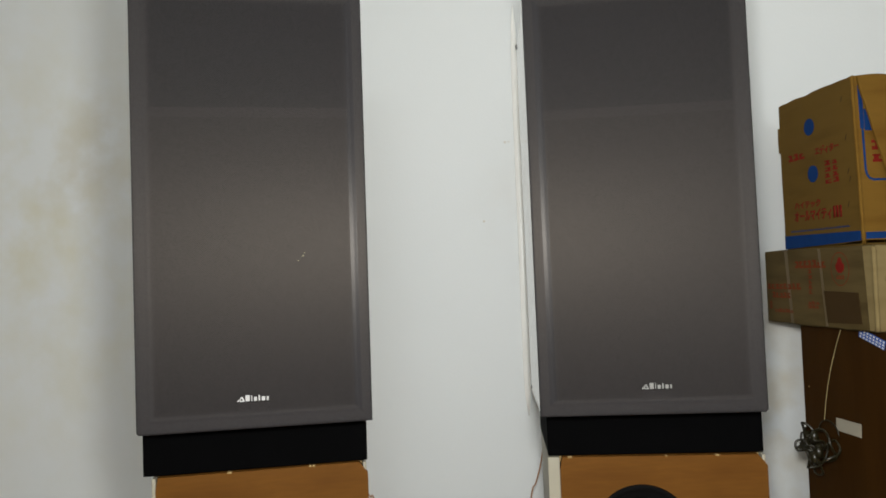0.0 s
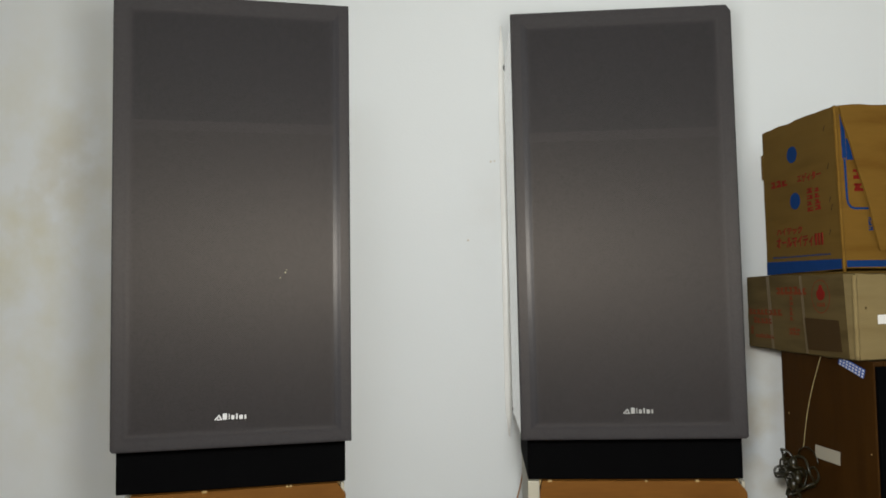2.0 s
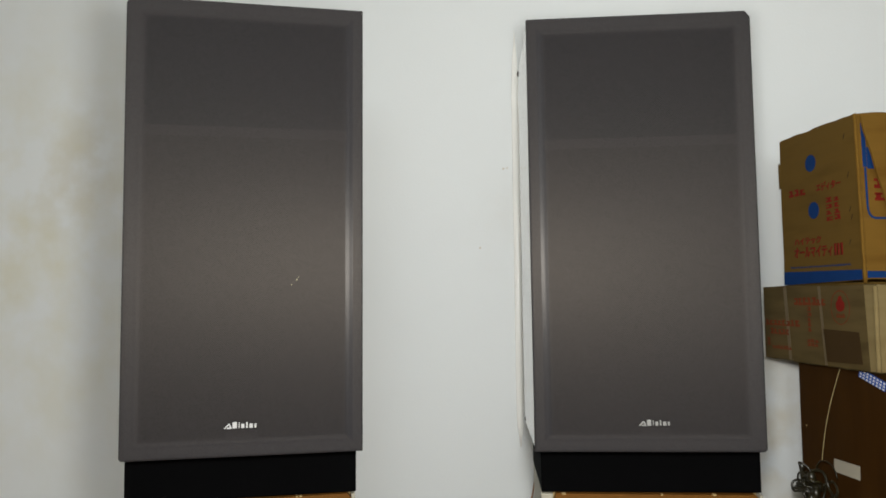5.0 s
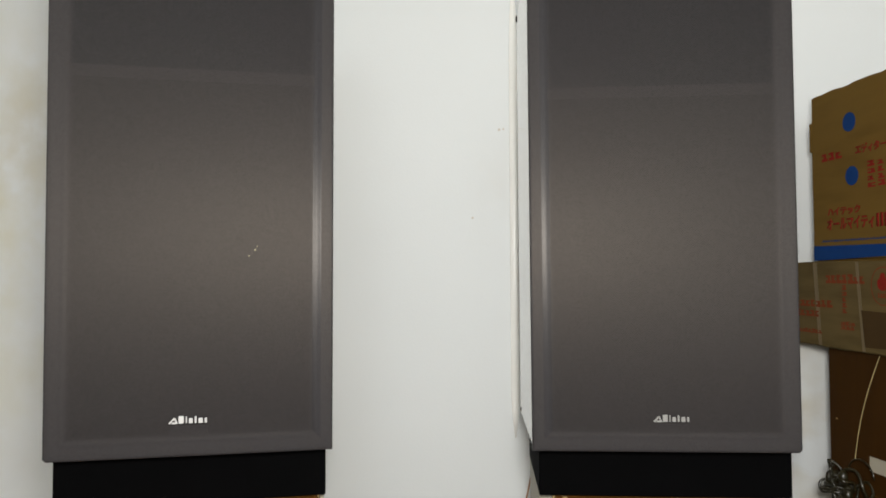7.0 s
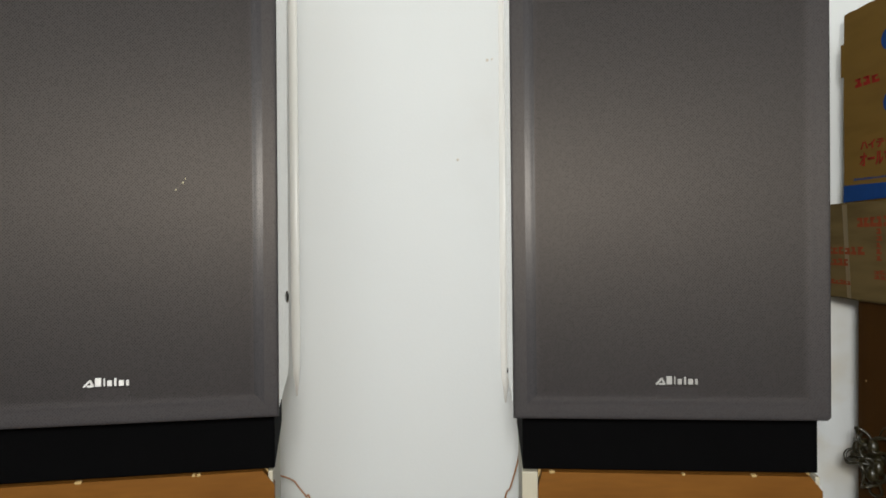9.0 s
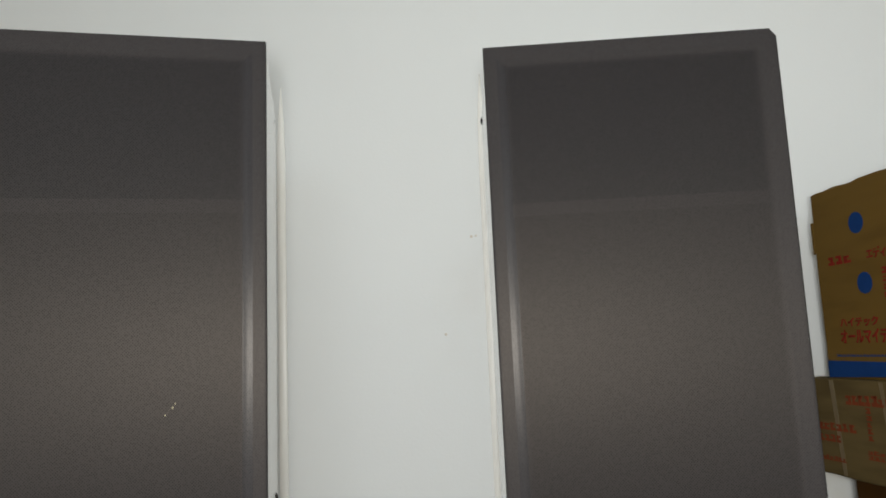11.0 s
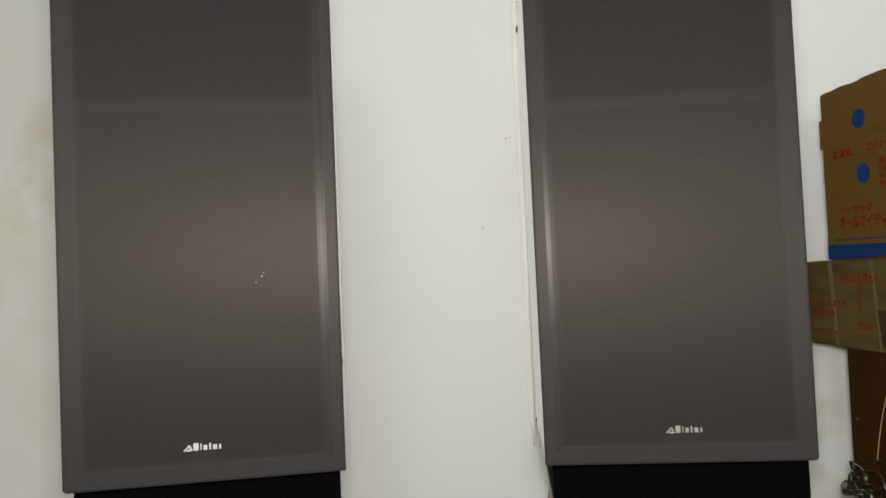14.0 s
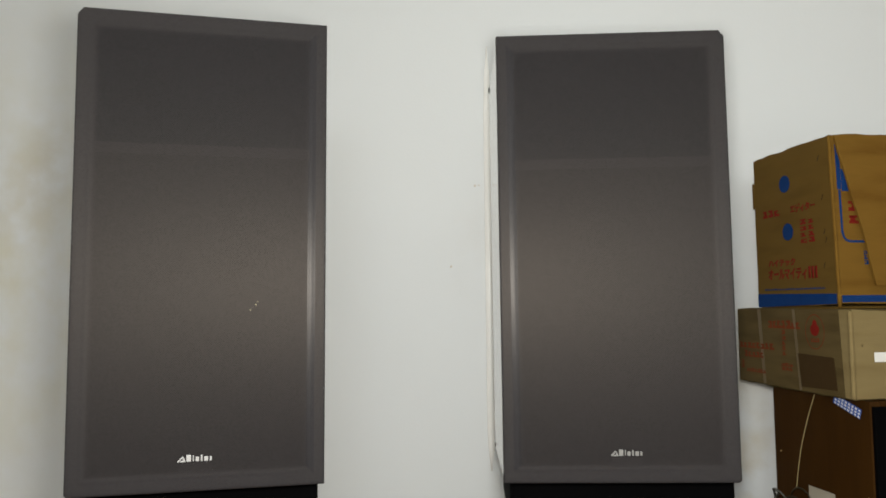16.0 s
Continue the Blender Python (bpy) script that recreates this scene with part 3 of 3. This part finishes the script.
# lower carton
low = thing("cardboard_box", pose(0.4809, 1.7170, 1.1722, 0, 0, 17.45), "worn greyish cardboard box with faded red print and tape", "cardboard box", "stacked cardboard boxes")
LL, LH = 0.339, 0.1527
low_side, low_face = carton_shell(low, LL, 0.26, LH, CARD_PALE, 3)
for (a0, b0, a1, b1), rows_b, cols_b, seed in (((0.110, 0.115, 0.209, 0.134), 1, 7, 11), ((0.007, 0.072, 0.126, 0.087), 1, 8, 12), ((0.024, 0.054, 0.092, 0.070), 1, 5, 13),
                                               ((0.012, 0.030, 0.024, 0.050), 2, 1, 14), ((0.029, 0.024, 0.097, 0.033), 1, 7, 15), ((0.152, 0.064, 0.164, 0.114), 5, 1, 16),
                                               ((0.147, 0.036, 0.183, 0.051), 2, 3, 17)):
    bars("print_block", on_left, (a0, b0, a1, b1), rows_b, cols_b, RED_FAINT, low_side, "faded red print", seed, 0.9)
# ring mark with a flame-like drop in it
bm = bmesh.new()
ca, cb = 0.2480, 0.1120
o, n2 = oval(ca, cb, 0.0262, 0.0315, 36), oval(ca, cb, 0.0245, 0.0298, 36)
vo, vi = [bm.verts.new(on_left(a, b, 0.0005)) for a, b in o], [bm.verts.new(on_left(a, b, 0.0005)) for a, b in n2]
for i in range(36):
    bm.faces.new((vo[i], vo[(i + 1) % 36], vi[(i + 1) % 36], vi[i]))
part("ring_mark", facing(bm, Vector((-1, 0, 0))), RED_FAINT, low_side, "red printed ring", closed=False)
drop = [(ca + 0.0117 * math.cos(a) * (1 if math.sin(a) < 0.3 else 0.62), cb + 0.004 + 0.0115 * math.sin(a) * (1 if math.sin(a) < 0 else 1.55)) for a in [2 * math.pi * i / 24 for i in range(24)]]
plate("flame_mark", on_left, drop, 0.0006, RED, low_side, "red flame-shaped mark")
bars("print_block", on_left, (ca - 0.011, cb - 0.0185, ca + 0.011, cb - 0.0095), 1, 4, RED_FAINT, low_side, "faded red print", 18, 0.9)
plate("brown_label", on_left, [(0.2055, 0.010), (0.301, 0.013), (0.295, 0.069), (0.198, 0.071)], 0.0007, PATCH, low_side, "dark brown glued label")
plate("tape_strip", on_left, [(0.087, 0.003), (0.096, 0.003), (0.085, LH - 0.001), (0.074, LH - 0.001)], 0.0004, TAPE, low_side, "shiny clear tape")
plate("tape_strip", on_left, [(0.199, 0.003), (0.206, 0.003), (0.193, LH - 0.001), (0.185, LH - 0.001)], 0.0004, TAPE, low_side, "shiny clear tape")
plate("corner_strip", on_left, [(0.320, 0.003), (0.3380, 0.003), (0.3380, LH - 0.001), (0.3120, LH - 0.001)], 0.0006, CARD_LIGHT, low_side, "paler worn corner")
plate("white_label", on_front(LL), rect(0.0420, 0.0640, 0.0980, 0.0800), 0.0006, WHITE, low_face, "small white label")
plate("stain", on_front(LL), oval(0.0200, 0.0922, 0.0018, 0.0024, 12), 0.0004, PATCH, low_face, "dark spot")

# upper carton
up = thing("cardboard_box", pose(0.5102, 1.6635, 1.3254, 0, 0, 15.99), "open ochre cardboard box with blue dots and red print", "cardboard box", "stacked cardboard boxes")
UL, UH, UW = 0.2405, 0.3035, 0.27
up_side, up_face = carton_shell(up, UL, UW, UH, CARD, 7, closed_top=False)
for a, b in ((0.1060, 0.2400), (0.1105, 0.1465)):
    plate("blue_dot", on_left, oval(a, b, 0.0165, 0.0165), 0.0005, BLUE, up_side, "blue printed dot")
bars("print_block", on_left, (0.031, 0.1810, 0.088, 0.1985), 1, 3, RED, up_side, "red print", 21, 0.9)
lettering("printed_word", "エディター", on_left, (0.121, 0.1810, 0.194, 0.1975), 0.0005, RED, up_side, "red printed word")
bars("print_block", on_left, (0.150, 0.1215, 0.168, 0.1680), 4, 1, RED, up_side, "red print", 22, 0.9)
bars("print_block", on_left, (0.174, 0.1220, 0.191, 0.1685), 4, 1, RED, up_side, "red print", 23, 0.9)
lettering("printed_word", "ハイテック", on_left, (0.043, 0.0815, 0.130, 0.0960), 0.0005, RED, up_side, "red printed word")
lettering("printed_word", "オールマイティ", on_left, (0.041, 0.0550, 0.163, 0.0775), 0.0005, RED, up_side, "red printed word")
lettering("printed_word", "III", on_left, (0.168, 0.0555, 0.193, 0.0780), 0.0005, RED, up_side, "red printed numeral")
bars("blue_line", on_left, (0.0265, 0.0355, 0.2135, 0.0395), 1, 24, BLUE, up_side, "thin blue printed line", 25, 0.9)
plate("blue_band", on_left, [(0.002, 0.002), (UL + 0.002, 0.009), (UL + 0.002, 0.0265), (0.002, 0.0290)], 0.0005, BLUE, up_side, "blue printed band")
FRONT = lambda s, z, d: (s, -UL - d - LEAN * (1 - z / UH), z)
plate("blue_band", FRONT, rect(0.005, 0.0115, UW - 0.005, 0.0235), 0.0005, BLUE, up_face, "blue printed band")
plate("blue_block", FRONT, [(0.0095, 0.2090), (0.0175, 0.2090), (0.0175, 0.2850), (0.0095, 0.2900)], 0.0005, BLUE, up_face, "blue printed block")
plate("blue_block", FRONT, rect(0.0180, 0.2060, 0.060, 0.2450), 0.0005, BLUE, up_face, "blue printed block")
curve = [(0.0115, 0.2080), (0.0115, 0.135), (0.0140, 0.1245), (0.0190, 0.1180), (0.0270, 0.1152), (0.100, 0.1152), (0.100, 0.1192), (0.028, 0.1192), (0.0215, 0.1215), (0.0175, 0.1270), (0.0158, 0.136), (0.0158, 0.2080)]
plate("blue_frame", FRONT, curve, 0.0005, BLUE, up_face, "blue printed frame")
bars("print_block", FRONT, (0.0285, 0.1485, 0.052, 0.1930), 2, 1, RED, up_face, "red print", 26, 0.9)
bars("print_block", FRONT, (0.052, 0.0770, 0.064, 0.1040), 3, 1, BLUE, up_face, "blue print", 27, 0.7)
# scuffs along the side's front edge
for a, b in ((0.206, 0.266), (0.213, 0.194), (0.215, 0.132), (0.211, 0.072), (0.219, 0.117)):
    plate("scuff", on_left, [(a, b), (a + 0.002, b), (a + 0.006, b + 0.010), (a + 0.004, b + 0.010)], 0.0004, PATCH, up_side, "dark scuff")
# flap folded out over the front, its left edge cut askew
bm = bmesh.new()
pts = [(0.0065, UH - 0.001), (UW - 0.006, UH + 0.012), (UW - 0.03, UH - 0.262), (0.066, UH - 0.264)]
rows_n, cols_n = 18, 18
lay = []
for k in (0.0, 0.004):
    g = []
    for j in range(rows_n + 1):
        v = j / rows_n
        row = []
        for i in range(cols_n + 1):
            u = i / cols_n
            a = (pts[0][0] * (1 - u) + pts[1][0] * u) * (1 - v) + (pts[3][0] * (1 - u) + pts[2][0] * u) * v
            b = (pts[0][1] * (1 - u) + pts[1][1] * u) * (1 - v) + (pts[3][1] * (1 - u) + pts[2][1] * u) * v
            row.append(bm.verts.new((a + 0.0030 * noise.noise(Vector((a * 15, b * 24, 5))), -UL - 0.0015 - 0.012 * math.sin(v * 1.5) - k + 0.002 * noise.noise(Vector((a * 8, b * 8, 3))), b + 0.003 * noise.noise(Vector((a * 20, b * 20, 7)))))) 
        g.append(row)
    lay.append(g)
for g in lay:
    for j in range(rows_n):
        for i in range(cols_n):
            bm.faces.new((g[j][i], g[j][i + 1], g[j + 1][i + 1], g[j + 1][i]))
rim = lambda g: [g[0][i] for i in range(cols_n)] + [g[j][cols_n] for j in range(rows_n)] + [g[rows_n][i] for i in range(cols_n, 0, -1)] + [g[j][0] for j in range(rows_n, 0, -1)]
ra, rb = rim(lay[0]), rim(lay[1])
for i in range(len(ra)):
    bm.faces.new((ra[i], ra[(i + 1) % len(ra)], rb[(i + 1) % len(ra)], rb[i]))
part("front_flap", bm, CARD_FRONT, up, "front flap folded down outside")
part("back_tab", box((0.0005, -0.0005, 0.205), (0.0042, 0.0068, 0.258), 0.0008, 1), CARD, up, "torn tab sticking out behind")

# ---- white strips modelled in place of light bands cast on the wall ----
def light_band(x, z0, z1, label):
    t = thing("light_band", pose(x, Y1, (z0 + z1) / 2), label, "trim strip", "white wall strips")
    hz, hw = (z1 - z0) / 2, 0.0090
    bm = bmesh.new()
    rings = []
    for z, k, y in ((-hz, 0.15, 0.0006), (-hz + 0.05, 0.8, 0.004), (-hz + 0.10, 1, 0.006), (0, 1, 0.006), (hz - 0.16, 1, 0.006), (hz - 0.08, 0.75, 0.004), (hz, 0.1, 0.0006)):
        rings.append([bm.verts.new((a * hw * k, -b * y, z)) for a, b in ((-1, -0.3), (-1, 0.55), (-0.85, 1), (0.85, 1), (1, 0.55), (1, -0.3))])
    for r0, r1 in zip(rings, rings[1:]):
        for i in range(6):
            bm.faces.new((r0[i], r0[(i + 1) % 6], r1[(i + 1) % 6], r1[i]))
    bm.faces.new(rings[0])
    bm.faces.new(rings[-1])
    part("strip", bm, LIGHT_BAND, t, smooth=True)


light_band(-0.0518, 0.955, 1.955, "narrow white strip standing in for light reflected onto the wall")
light_band(-0.4771, 0.955, 1.965, "narrow white strip standing in for light reflected onto the wall")
for x, z, s in ((-0.083, 1.619, 0.003), (-0.074, 1.620, 0.0022), (-0.142, 1.428, 0.0028), (-0.883, 2.310, 0.0022)):
    t = thing("wall_spot", pose(x, Y1, z), "tiny rusty spot on the painted wall", "stain")
    bm = lathe([(s, 0.0), (s * 0.8, -0.0004), (s * 0.2, -0.0006)], 10)
    part("spot", bm, SPOT, t)

# ---- string, cables and wires ----
string = thing("string", cab.matrix_world @ pose(-0.006, 0, 0), "pale string hanging from under a cardboard box", "string")
pts = [(-0.002, -0.1385 + 0.062 * u + 0.009 * math.sin(u * 3.0), 1.1690 - 0.181 * u) for u in [i / 14 for i in range(15)]]
part("strand", tube(pts, 0.0008, 6), STRING, string)
bundle = thing("cable_bundle", cab.matrix_world @ pose(-0.022, -0.0730, 0.940), "tangled bundle of dark glossy cable hanging on a string", "cable")
rng = random.Random(5)
for k in range(13):
    r0, r1 = rng.uniform(0.010, 0.028), rng.uniform(0.012, 0.032)
    turn = Euler((rng.uniform(-0.5, 0.5), rng.uniform(-0.9, 0.9), rng.uniform(-0.5, 0.5))).to_matrix()
    off = Vector((rng.uniform(-0.008, 0.006), rng.uniform(-0.020, 0.030), rng.uniform(-0.030, 0.014)))
    loop = [turn @ Vector((0.004 * math.sin(3 * a + k), r0 * math.cos(a), r1 * math.sin(a))) + off for a in [2 * math.pi * i / 28 for i in range(28)]]
    part("cable_loop", tube(loop, rng.uniform(0.0018, 0.0028), 8, True), CABLE, bundle, "glossy olive cable loop", smooth=True)
for k in range(5):
    bm = bmesh.new()
    bmesh.ops.create_icosphere(bm, subdivisions=2, radius=rng.uniform(0.005, 0.009))
    bmesh.ops.transform(bm, matrix=pose(rng.uniform(-0.016, -0.004), rng.uniform(-0.030, 0.022), rng.uniform(-0.03, 0.018)) @ Matrix.Diagonal((1, 1, 1.5, 1)), verts=bm.verts)
    part("plug", bm, CABLE, bundle, "dark moulded plug", smooth=True)
ring = [(0.0, 0.030 * math.cos(a) - 0.034, 0.028 + 0.026 * math.sin(a)) for a in [math.pi * i / 16 for i in range(17)]]
part("cable_loop", tube(ring, 0.0013, 6), CABLE, bundle, "thin dark loop", smooth=True)


def hanging_wire(label, pts, mat, radius):
    t = thing("speaker_wire", pose(*pts[0]), label, "wire", "speaker wires")
    base = Vector(pts[0])
    fine = []
    for i in range(len(pts) - 1):
        p0, p1, p2, p3 = [Vector(pts[max(0, min(len(pts) - 1, i + k))]) for k in (-1, 0, 1, 2)]
        for u in [j / 6 for j in range(6)]:
            fine.append(0.5 * (2 * p1 + (p2 - p0) * u + (2 * p0 - 5 * p1 + 4 * p2 - p3) * u * u + (3 * p1 - p0 - 3 * p2 + p3) * u ** 3) - base)
    fine.append(Vector(pts[-1]) - base)
    part("wire", tube(fine, radius, 8), mat, t)


hanging_wire("brown speaker wire hanging along the wall to the floor", [(-0.004, 1.66, 0.931), (-0.016, 1.72, 0.901), (-0.024, 1.72, 0.862), (-0.037, 1.72, 0.817), (-0.049, 1.72, 0.783), (-0.079, 1.75, 0.55), (-0.069, 1.76, 0.2), (-0.059, 1.74, 0.003)], COPPER, 0.0016)
hanging_wire("brown speaker wire hanging down beside a wooden loudspeaker", [(-0.511, 1.70, 0.832), (-0.461, 1.72, 0.812), (-0.444, 1.72, 0.796), (-0.430, 1.72, 0.780), (-0.420, 1.72, 0.764), (-0.400, 1.75, 0.55), (-0.390, 1.76, 0.2), (-0.390, 1.74, 0.003)], COPPER, 0.0017)

# ---- assumed ceiling lamp, added out of view ----
lamp = thing("assumed_ceiling_lamp", pose(0.28, -2.05, TOP), "assumed square white ceiling lamp, out of view", "ceiling lamp")
part("lamp_body", box((-0.21, -0.21, -0.08), (0.21, 0.21, 0), 0.012), WHITE, lamp, "white lamp housing")
